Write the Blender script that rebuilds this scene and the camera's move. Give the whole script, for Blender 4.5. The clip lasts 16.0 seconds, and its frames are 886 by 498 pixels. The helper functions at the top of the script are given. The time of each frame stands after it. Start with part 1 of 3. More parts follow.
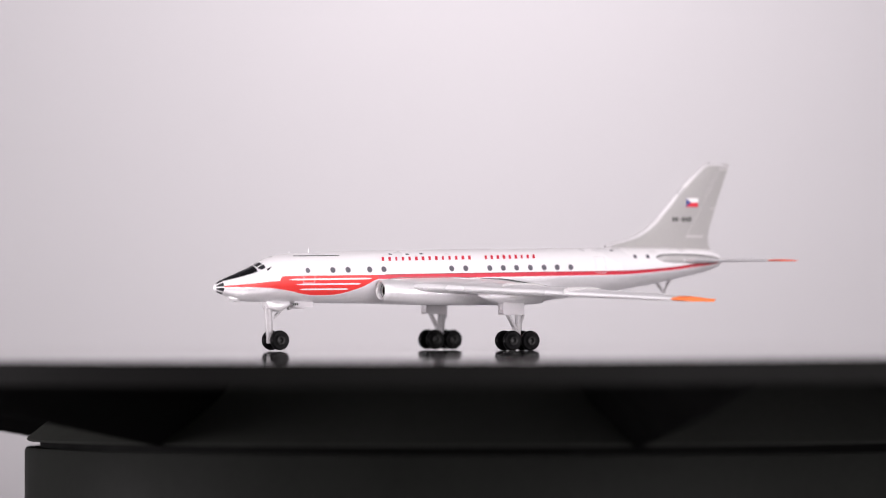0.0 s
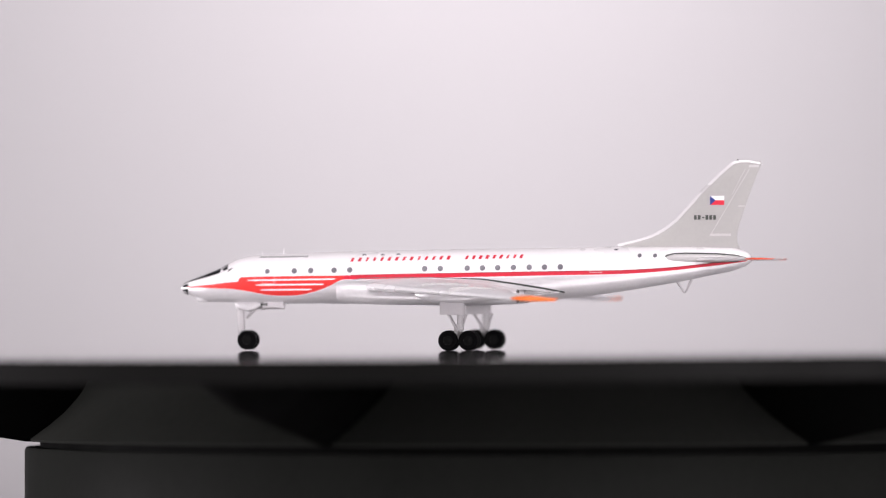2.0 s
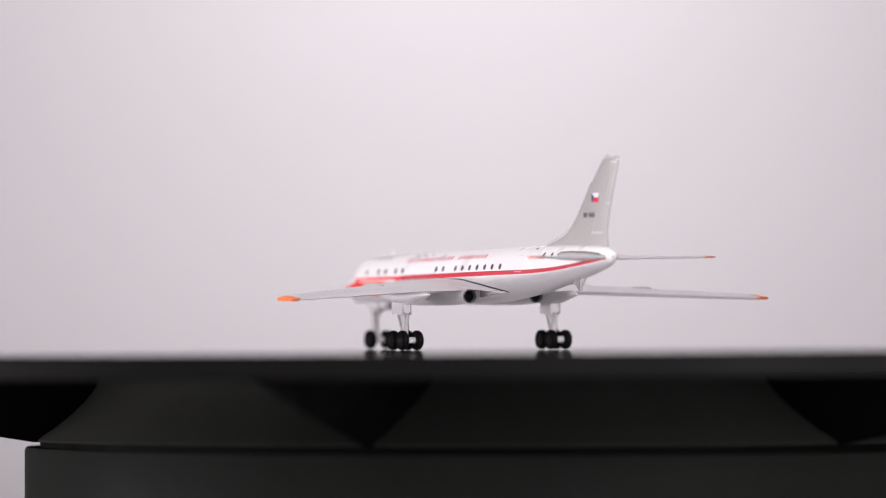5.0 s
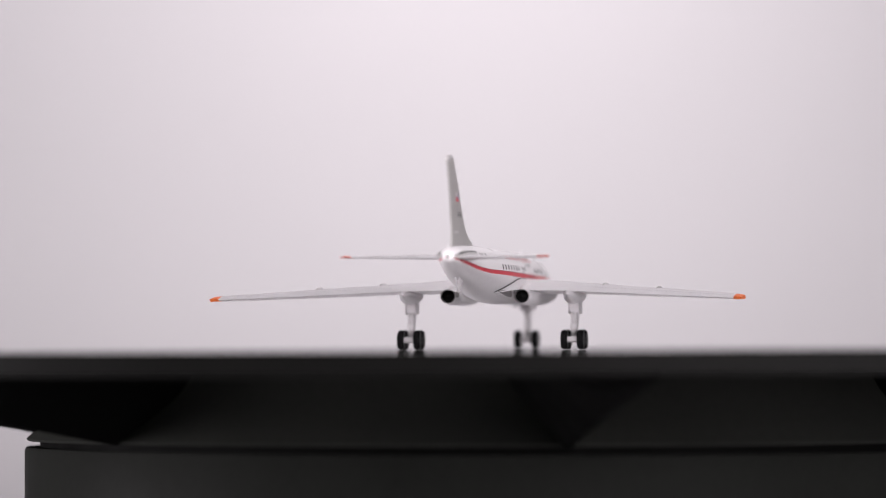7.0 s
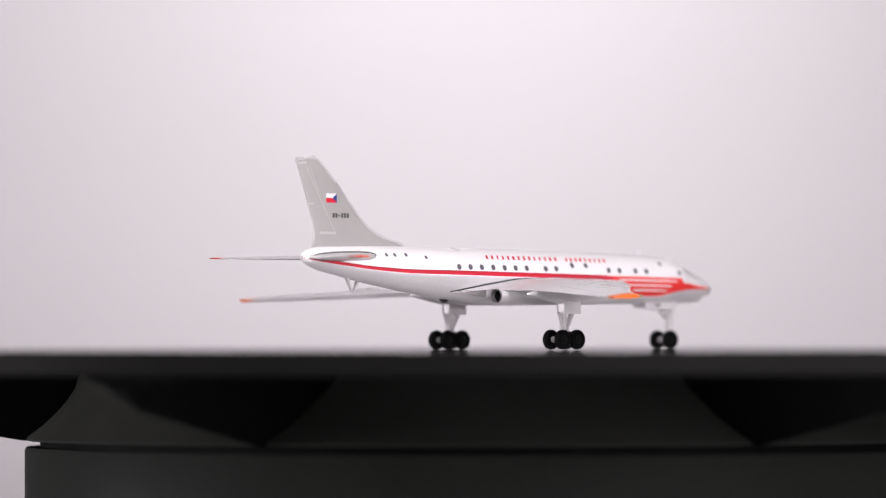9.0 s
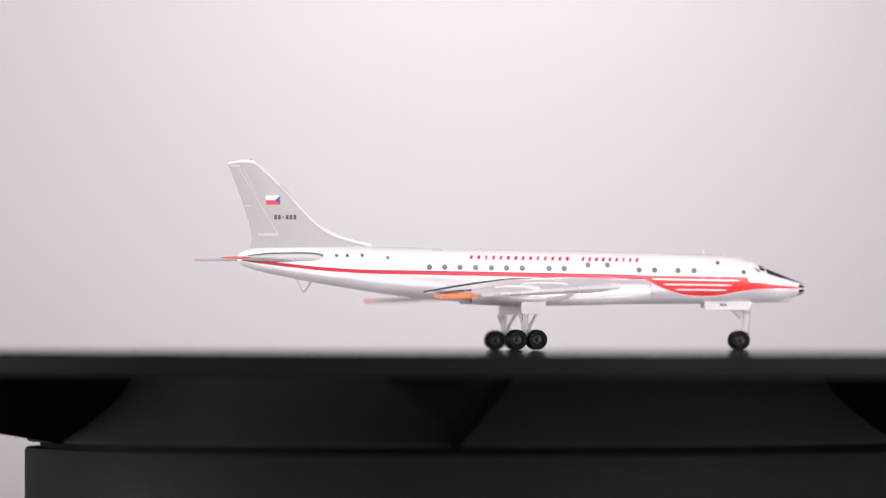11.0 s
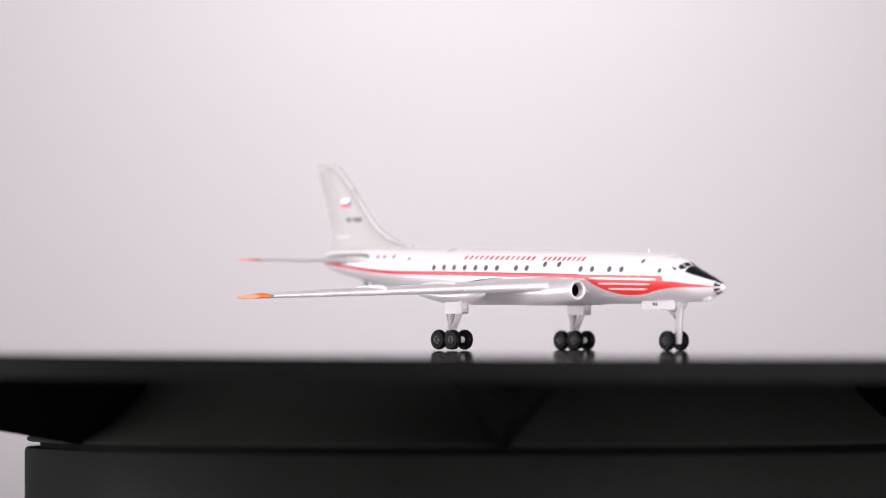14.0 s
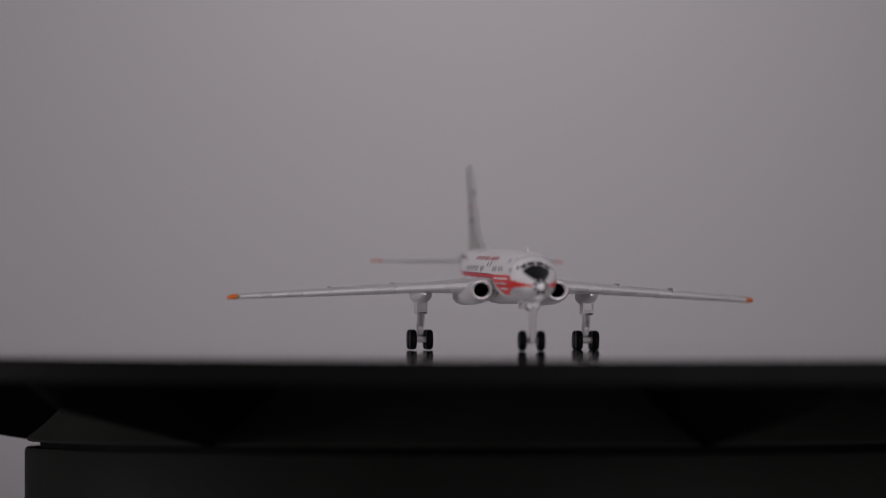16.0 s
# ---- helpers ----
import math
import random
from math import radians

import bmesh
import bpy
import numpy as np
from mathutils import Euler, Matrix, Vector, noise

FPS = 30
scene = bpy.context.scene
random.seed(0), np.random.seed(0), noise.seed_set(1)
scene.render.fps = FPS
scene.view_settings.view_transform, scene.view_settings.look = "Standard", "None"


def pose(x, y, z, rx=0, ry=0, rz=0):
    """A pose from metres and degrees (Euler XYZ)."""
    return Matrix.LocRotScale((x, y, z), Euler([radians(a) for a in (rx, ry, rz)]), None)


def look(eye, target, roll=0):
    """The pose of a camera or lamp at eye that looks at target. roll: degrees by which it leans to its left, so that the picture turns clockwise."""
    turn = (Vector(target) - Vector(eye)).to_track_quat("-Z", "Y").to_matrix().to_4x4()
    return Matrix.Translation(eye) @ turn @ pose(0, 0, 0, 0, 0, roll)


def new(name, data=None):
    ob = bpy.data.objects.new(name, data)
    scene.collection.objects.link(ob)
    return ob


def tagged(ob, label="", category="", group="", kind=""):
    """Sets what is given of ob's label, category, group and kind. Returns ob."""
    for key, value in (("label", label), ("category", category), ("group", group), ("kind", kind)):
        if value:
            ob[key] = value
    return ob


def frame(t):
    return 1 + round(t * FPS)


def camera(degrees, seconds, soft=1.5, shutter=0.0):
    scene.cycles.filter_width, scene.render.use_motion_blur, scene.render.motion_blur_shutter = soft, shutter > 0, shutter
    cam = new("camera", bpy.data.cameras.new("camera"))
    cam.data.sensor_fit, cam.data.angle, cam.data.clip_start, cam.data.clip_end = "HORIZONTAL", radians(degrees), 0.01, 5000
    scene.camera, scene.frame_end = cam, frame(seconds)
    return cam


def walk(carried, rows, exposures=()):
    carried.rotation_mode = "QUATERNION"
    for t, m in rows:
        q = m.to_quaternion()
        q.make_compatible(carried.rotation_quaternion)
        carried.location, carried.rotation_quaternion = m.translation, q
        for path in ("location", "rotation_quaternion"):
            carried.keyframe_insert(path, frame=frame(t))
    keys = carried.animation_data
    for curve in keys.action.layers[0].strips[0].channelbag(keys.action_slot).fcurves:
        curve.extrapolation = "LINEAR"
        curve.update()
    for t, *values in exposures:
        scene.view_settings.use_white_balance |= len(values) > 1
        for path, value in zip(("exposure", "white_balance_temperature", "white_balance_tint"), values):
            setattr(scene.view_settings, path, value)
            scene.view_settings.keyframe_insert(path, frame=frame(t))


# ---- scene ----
U = 0.00018          # one working unit of the drawings, in metres (model aircraft in 1:200)
DIST = 13006 * U     # camera to the turntable's axis

# ---------------------------------------------------------------- camera
cam = camera(6.9, 16.0, soft=1.05)
EYE = Vector((-91.5 * U, -DIST, 47.8 * U))
STAND = look(EYE, EYE + Vector((0, 1, 0.010087)), 0.05)
cam.data.dof.use_dof = True
cam.data.dof.focus_distance = DIST - 150 * U
cam.data.dof.aperture_fstop = 7.0
walk(cam, [(0, STAND), (16, STAND)],
     exposures=[(0, 0.38), (7.4, 0.38), (8.5, 0.48), (15.2, 0.48), (15.4, 0.40), (15.5, 0.24), (15.6, 0.0), (15.8, -0.60), (16, -1.17)])

# ---------------------------------------------------------------- light
world = bpy.data.worlds.new("studio")
scene.world = world
world.use_nodes = True
world.node_tree.nodes["Background"].inputs[0].default_value = (1.0, 0.93, 0.968, 1)
world.node_tree.nodes["Background"].inputs[1].default_value = 0.022


def softbox(name, eye, target, size_x, size_y, watts):
    lamp = bpy.data.lights.new(name, "AREA")
    lamp.shape, lamp.size, lamp.size_y, lamp.energy = "RECTANGLE", size_x, size_y, watts
    lamp.color = (1.0, 0.93, 0.974)
    ob = new(name, lamp)
    ob.matrix_world = look(eye, target)
    return ob


softbox("softbox_overhead", (0, -0.56, 0.62), (0, 0, 0.02), 0.7, 0.42, 4.3)
softbox("softbox_left", (-0.9, -0.14, 0.0), (0, 0, 0.01), 0.6, 0.15, 6.2)
softbox("softbox_right", (0.5, -0.8, 0.09), (0, 0, 0.02), 0.7, 0.17, 4.8)
softbox("background_light", (0.0, 0.66, 0.35), (0.0, 0.92, 0.17), 0.13, 0.13, 0.92)




# ---------------------------------------------------------------- materials
def material(name, base, rough=0.5, metal=0.0, vary=0.06, scale=900.0, bump=0.0, coat=0.0, spec=0.5):
    m = bpy.data.materials.new(name)
    m.use_nodes = True
    nt = m.node_tree
    b = nt.nodes["Principled BSDF"]
    b.inputs["Metallic"].default_value = metal
    b.inputs["Coat Weight"].default_value = coat
    b.inputs["Coat Roughness"].default_value = 0.12
    b.inputs["Specular IOR Level"].default_value = spec
    tc = nt.nodes.new("ShaderNodeTexCoord")
    fine = nt.nodes.new("ShaderNodeTexNoise")
    fine.inputs["Scale"].default_value, fine.inputs["Detail"].default_value = scale, 4
    broad = nt.nodes.new("ShaderNodeTexNoise")
    broad.inputs["Scale"].default_value, broad.inputs["Detail"].default_value = scale / 14, 2
    nt.links.new(tc.outputs["Object"], fine.inputs["Vector"])
    nt.links.new(tc.outputs["Object"], broad.inputs["Vector"])
    add = nt.nodes.new("ShaderNodeMath")
    nt.links.new(fine.outputs["Fac"], add.inputs[0])
    nt.links.new(broad.outputs["Fac"], add.inputs[1])
    rng = nt.nodes.new("ShaderNodeMapRange")
    rng.inputs["From Min"].default_value, rng.inputs["From Max"].default_value = 0.6, 1.4
    rng.inputs["To Min"].default_value, rng.inputs["To Max"].default_value = 1 - vary, 1 + vary
    nt.links.new(add.outputs[0], rng.inputs["Value"])
    mul = nt.nodes.new("ShaderNodeMix")
    mul.data_type, mul.blend_type = "RGBA", "MULTIPLY"
    mul.inputs["Factor"].default_value = 1.0
    mul.inputs["A"].default_value = (*base, 1)
    nt.links.new(rng.outputs[0], mul.inputs["B"])
    nt.links.new(mul.outputs["Result"], b.inputs["Base Color"])
    rr = nt.nodes.new("ShaderNodeMapRange")
    rr.inputs["From Min"].default_value, rr.inputs["From Max"].default_value = 0.3, 0.7
    rr.inputs["To Min"].default_value, rr.inputs["To Max"].default_value = rough * 0.85, min(1, rough * 1.15)
    nt.links.new(broad.outputs["Fac"], rr.inputs["Value"])
    nt.links.new(rr.outputs[0], b.inputs["Roughness"])
    if bump:
        bn = nt.nodes.new("ShaderNodeBump")
        bn.inputs["Strength"].default_value, bn.inputs["Distance"].default_value = bump, 0.0001
        nt.links.new(fine.outputs["Fac"], bn.inputs["Height"])
        nt.links.new(bn.outputs["Normal"], b.inputs["Normal"])
    return m


WHITE = material("white_paint", (0.86, 0.84, 0.85), 0.3, vary=0.02, coat=0.3)
SILVER = material("silver_paint", (0.78, 0.765, 0.78), 0.38, metal=0.35, vary=0.05, bump=0.06)
GREY = material("grey_fin_paint", (0.37, 0.362, 0.352), 0.42, vary=0.04)
BRIGHT = material("bright_metal", (0.92, 0.905, 0.92), 0.28, metal=0.2, vary=0.03)
DOOR = material("door_grey", (0.58, 0.56, 0.575), 0.4, vary=0.05)
TRIM = material("pale_trim", (0.50, 0.488, 0.485), 0.38, metal=0.1)
RED = material("red_decal", (0.60, 0.018, 0.042), 0.45, vary=0.03, coat=0.05)
FLAME = material("flame_red", (0.80, 0.034, 0.03), 0.45, vary=0.03, coat=0.05)
# paler than the fin to paint its edge highlight; the brow frame shares it
FINEDGE = material("fin_edge_metal", (0.62, 0.607, 0.615), 0.3, metal=0.2, vary=0.04)
ORANGE = material("orange_paint", (0.90, 0.19, 0.035), 0.45, vary=0.05)
VERMILION = material("vermilion_paint", (0.80, 0.10, 0.04), 0.45, vary=0.05)
GREEN = material("green_lamp_paint", (0.10, 0.30, 0.14), 0.4)
BLUE = material("blue_decal", (0.03, 0.05, 0.22), 0.4)
GLASS = material("window_grey", (0.13, 0.125, 0.145), 0.25, vary=0.08)
PANE = material("cockpit_glass", (0.035, 0.034, 0.038), 0.2, spec=0.4)
BLACK = material("black_glazing", (0.010, 0.010, 0.012), 0.28, spec=0.25)
# stained exhaust metal; also paints the splitter shadow along the front seam
TROUGH = material("heat_stain_seam_shade", (0.20, 0.19, 0.19), 0.4, metal=0.4, vary=0.3, scale=1500)
MAROON = material("stripe_edge_maroon", (0.20, 0.010, 0.020), 0.45, vary=0.05)
INK = material("dark_print", (0.05, 0.055, 0.05), 0.5)
DOORLINE = material("door_line", (0.68, 0.66, 0.67), 0.5)
LINE = material("panel_line", (0.45, 0.43, 0.45), 0.5)
TYRE = material("black_tyre", (0.0035, 0.0035, 0.0038), 0.42, vary=0.15, bump=0.1, spec=0.045)
HUB = material("hub_metal", (0.006, 0.006, 0.006), 0.3, spec=0.1)
GEAR = material("gear_grey", (0.46, 0.445, 0.455), 0.5, metal=0.12, vary=0.06)
HOLE = material("engine_black", (0.004, 0.004, 0.004), 0.6, spec=0.05)
GLOSS = material("dark_mirror", (0.60, 0.59, 0.59), 0.05, metal=1.0, vary=0.05, scale=200)
BASE = material("black_plastic", (0.012, 0.0127, 0.0115), 0.6, vary=0.15, scale=400, spec=0.02)
DRUM = material("drum_plastic", (0.023, 0.024, 0.0217), 0.55, vary=0.15, scale=400, spec=0.05)
SATIN = material("satin_black", (0.005, 0.005, 0.0047), 0.6, vary=0.12, scale=300, spec=0.06)
UNDER = material("black_underside", (0.003, 0.003, 0.003), 0.7, vary=0.1, spec=0.02)
PAPER = material("pale_paper", (0.50, 0.49, 0.50), 0.9, vary=0.012, scale=12, spec=0.1)


# ---------------------------------------------------------------- mesh helpers (coordinates in units of U)
def part(name, bm, mat, parent=None, label="", smooth=True, at=None):
    me = bpy.data.meshes.new(name)
    bmesh.ops.remove_doubles(bm, verts=bm.verts, dist=1e-3)
    bmesh.ops.recalc_face_normals(bm, faces=bm.faces)
    bm.transform(Matrix.Diagonal((U, U, U, 1)))
    bm.to_mesh(me)
    bm.free()
    for m in (mat if isinstance(mat, (list, tuple)) else [mat]):
        me.materials.append(m)
    if smooth:
        me.shade_smooth()
        me.set_sharp_from_angle(angle=radians(38))
    ob = new(name, me)
    ob.parent = parent
    if at is not None:
        ob.matrix_basis = at
    if label:
        ob["label"] = label
    return ob


def thing(name, label, category, group="", kind=""):
    ob = new(name)
    ob.empty_display_size = 0.01
    return tagged(ob, label, category, group, kind)


def loft(rings, cap=True, closed=True):
    """A skin over rings of points; every ring has the same count."""
    bm = bmesh.new()
    vs = [[bm.verts.new(p) for p in r] for r in rings]
    n = len(rings[0])
    for a, b in zip(vs, vs[1:]):
        for i in range(n if closed else n - 1):
            j = (i + 1) % n
            bm.faces.new((a[i], a[j], b[j], b[i]))
    if cap and closed:
        bm.faces.new(vs[0])
        bm.faces.new(vs[-1][::-1])
    return bm


def ellipse_x(x, yc, zc, ry, rz, n=28, power=2.0):
    out = []
    for i in range(n):
        a = 2 * math.pi * i / n
        c, s = math.cos(a), math.sin(a)
        e = 2 / power
        out.append((x, yc + ry * math.copysign(abs(s) ** e, s), zc + rz * math.copysign(abs(c) ** e, c)))
    return out


def box(x0, x1, y0, y1, z0, z1, bevel=0.8):
    bm = bmesh.new()
    bmesh.ops.create_cube(bm, size=1)
    for v in bm.verts:
        v.co = Vector(((x0 + x1) / 2 + v.co.x * (x1 - x0), (y0 + y1) / 2 + v.co.y * (y1 - y0), (z0 + z1) / 2 + v.co.z * (z1 - z0)))
    if bevel:
        bmesh.ops.bevel(bm, geom=bm.edges[:], offset=bevel, segments=2, affect="EDGES")
    return bm


def rod(a, b, r0, r1=None, n=14):
    """A round bar from a to b."""
    r1 = r0 if r1 is None else r1
    a, b = Vector(a), Vector(b)
    q = (b - a).to_track_quat("Z", "Y")
    rings = []
    for p, r in ((a, r0 * 0.85), (a.lerp(b, 0.03), r0), (a.lerp(b, 0.97), r1), (b, r1 * 0.85)):
        rings.append([p + q @ Vector((r * math.cos(2 * math.pi * i / n), r * math.sin(2 * math.pi * i / n), 0)) for i in range(n)])
    return loft(rings)


def lathe_y(profile, n=32):
    """A body turned about the y axis from (radius, y) pairs."""
    bm = bmesh.new()
    rings = [[bm.verts.new((r * math.cos(2 * math.pi * i / n), y, r * math.sin(2 * math.pi * i / n))) for i in range(n)] for r, y in profile]
    for a, b in zip(rings, rings[1:]):
        for i in range(n):
            bm.faces.new((a[i], a[(i + 1) % n], b[(i + 1) % n], b[i]))
    bm.faces.new(rings[0])
    bm.faces.new(rings[-1][::-1])
    return bm


def lathe_z(profile, n=128, wobble=None):
    bm = bmesh.new()
    rings = []
    for r, z in profile:
        ring = []
        for i in range(n):
            a = 2 * math.pi * i / n
            ring.append(bm.verts.new((r * math.cos(a), r * math.sin(a), z + (wobble(r, a) if wobble else 0))))
        rings.append(ring)
    for a, b in zip(rings, rings[1:]):
        for i in range(n):
            bm.faces.new((a[i], a[(i + 1) % n], b[(i + 1) % n], b[i]))
    bm.faces.new(rings[0])
    bm.faces.new(rings[-1][::-1])
    return bm


def smooth_table(rows):
    """A smooth function through rows of (x, value), x rising."""
    xs, ys = np.array([r[0] for r in rows], float), np.array([r[1] for r in rows], float)
    d = np.diff(ys) / np.diff(xs)
    m = np.concatenate([[d[0]], [0 if a * b <= 0 else 2 * a * b / (a + b) for a, b in zip(d, d[1:])], [d[-1]]])

    def f(x):
        x = min(max(x, xs[0]), xs[-1])
        i = min(max(int(np.searchsorted(xs, x)) - 1, 0), len(xs) - 2)
        h = xs[i + 1] - xs[i]
        t = (x - xs[i]) / h
        return ((1 + 2 * t) * (1 - t) ** 2 * ys[i] + t * (1 - t) ** 2 * h * m[i] + t * t * (3 - 2 * t) * ys[i + 1] + t * t * (t - 1) * h * m[i + 1])
    return f


# ---------------------------------------------------------------- setting: white paper sweep behind and under the turntable
def backdrop():
    bm = bmesh.new()
    prof = [(-0.9, -0.0756), (0.62, -0.0756)]
    for i in range(1, 13):
        a = math.pi / 2 * i / 12
        prof.append((0.62 + 0.3 * math.sin(a), -0.0756 + 0.3 * (1 - math.cos(a))))
    prof += [(0.92, 0.6), (0.92, 1.3)]
    cols = [-1.3, -0.6, 0, 0.6, 1.3]
    vs = [[bm.verts.new((x / U, y / U, z / U)) for x in cols] for y, z in prof]
    for a, b in zip(vs, vs[1:]):
        for i in range(len(cols) - 1):
            bm.faces.new((a[i], a[i + 1], b[i + 1], b[i]))
    ob = part("backdrop", bm, PAPER)
    tagged(ob, "pale seamless paper sweep behind the turntable", "backdrop", kind="structure")
    mod = ob.modifiers.new("thickness", "SOLIDIFY")
    mod.thickness = 0.001


backdrop()

# ---------------------------------------------------------------- turntable
RIM = 1500
LOW = radians(35)


def droop(r, a):
    k = max(0.0, (r - 420) / (RIM - 420))
    return -k ** 1.25 * (3.0 + 8.6 * math.cos(a - LOW))


def turntable_base():
    t = thing("turntable", "round black plastic turntable base standing on pale paper", "turntable")
    prof = [(700, -420), (826, -420), (830, -414), (830, -176), (827, -171), (760, -170), (755, -170)]
    part("housing", lathe_z(prof), BASE, t)
    part("spindle", lathe_z([(803, -172), (803, -157)], 96), UNDER, t)
    t.matrix_world = Matrix.Translation((0, 0, 0))
    return t


def turntable_platter():
    t = thing("display_platter", "round display platter with a mirror-polished top and black rim, slightly bowed", "platter")
    prof = [(r, 0) for r in (2, 100, 200, 300, 420, 480, 560, 700, 850, 1000, 1120, 1240, 1340, 1420, 1470, 1490, 1499.6)]
    prof += [(1500, -2.9), (700, -3.2)]
    edge = [(1500, -3), (1500, -36), (1496, -40), (700, -40)]
    plate = lathe_z(prof, 160, droop)
    for f in plate.faces:
        f.normal_update()
        f.material_index = 1 if abs(f.normal.z) < 0.5 else 0
    part("top_plate", plate, [GLOSS, SATIN], t, "dark mirror-polished plate")
    part("rim", lathe_z([(690, -4.5), (1498, -4.5)] + edge, 160, droop), SATIN, t, "satin black rim")
    part("drum", lathe_z([(640, -26), (736, -28), (745, -66), (757, -86), (775, -108), (798, -130), (820, -147), (828, -154), (824, -158), (650, -158)]), DRUM, t, "dark grey plastic drum under the plate")
    for k in range(6):
        rings = []
        for r, zb, hw in ((690, -158, 92), (834, -158, 98), (1000, -131, 98), (1225, -94, 90), (1262, -60, 84)):
            s = [(-1, -26), (-0.97, -42), (-0.5, None), (-0.05, 0), (0.05, 0), (0.5, None), (0.97, -42), (1, -26)]
            ring = []
            for f, z in s:
                if z is None:
                    z = -42 + (zb + 42) * 0.52
                elif z == 0:
                    z = zb
                ring.append((r, f * hw, z))
            rings.append(ring)
        part("bracket", loft(rings), UNDER, t, "pointed black bracket under the plate", at=Matrix.Rotation(radians(BRACKET + 60 * k + BRACKET_SKEW[k]), 4, "Z"))
    return t


BRACKET = 18.0
BRACKET_SKEW = (0.0, 0.0, -0.3, -0.7, -0.7, -0.4)
base = turntable_base()
platter = turntable_platter()

# ---------------------------------------------------------------- the model airliner
P = 875.0            # drawing station of the turning axis
TOP = smooth_table([(P - p, 620 - y) for p, y in ((1334, 458), (1331, 451), (1320, 444.5), (1300, 440), (1200, 438), (1100, 437.5), (1000, 439), (850, 441), (700, 444),
       (600, 446), (520, 449), (470, 451), (440, 453.5), (420, 458.5), (404, 466), (393, 472), (380, 478), (360, 486), (345, 492), (330, 498), (322, 502), (317, 506.5), (314.5, 510))])
BOT = smooth_table([(P - p, 620 - y) for p, y in ((1334, 462), (1331, 467), (1320, 473), (1300, 480), (1250, 490.5), (1200, 500.5), (1150, 509), (1100, 517), (1050, 524), (1000, 529.5), (950, 534), (900, 537), (850, 538.5),
       (700, 539), (600, 538.5), (500, 538), (440, 537), (400, 536), (370, 535), (355, 532), (345, 528.5), (330, 523), (322, 519.5), (317, 516), (314.5, 512.5))])
# height of the line between the white top and the silver belly
SPLIT = smooth_table([(P - p, 620 - y) for p, y in ((1334, 460), (1325, 461), (1300, 465), (1250, 471), (1200, 476.5), (1150, 480.3), (1100, 482.7), (1000, 484.5), (850, 487.3), (700, 490), (600, 492), (440, 494), (425, 500), (400, 504), (335, 509.3), (314.5, 511))])


def section(x):
    t, b = TOP(x), BOT(x)
    return (t + b) / 2, (t - b) / 2


def skin(x, a, off=0.0):
    """A point of the fuselage skin at station x, a radians from the top towards the left side."""
    zc, h = section(x)
    return Vector((x, (h + off) * math.sin(a), zc + (h + off) * math.cos(a)))


def skin_z(x, z, side, off=0.0):
    zc, h = section(x)
    a = math.acos(max(-1, min(1, (z - zc) / max(h, 0.01))))
    return skin(x, side * a, off)


def decal(name, rows, side, mat, parent, label="", off=0.25, n=4):
    """A film on the fuselage side. rows: (x, lower z, upper z)."""
    bm = bmesh.new()
    vs = []
    for x, lo, hi in rows:
        vs.append([bm.verts.new(skin_z(x, lo + (hi - lo) * i / n, side, off)) for i in range(n + 1)])
    for a, b in zip(vs, vs[1:]):
        for i in range(n):
            bm.faces.new((a[i], a[i + 1], b[i + 1], b[i]))
    return part(name, bm, mat, parent, label)


def disc_decal(name, x, z, r, side, mat, parent, label="", off=0.4, squash=1.0):
    bm = bmesh.new()
    ring = [bm.verts.new(skin_z(x + r * math.cos(k * math.pi / 7), z + squash * r * math.sin(k * math.pi / 7), side, off)) for k in range(14)]
    mid = bm.verts.new(skin_z(x, z, side, off))
    for i in range(14):
        bm.faces.new((mid, ring[i], ring[(i + 1) % 14]))
    return part(name, bm, mat, parent, label)


def frange(a, b, step):
    n = max(1, round(abs(b - a) / step))
    return [a + (b - a) * i / n for i in range(n + 1)]


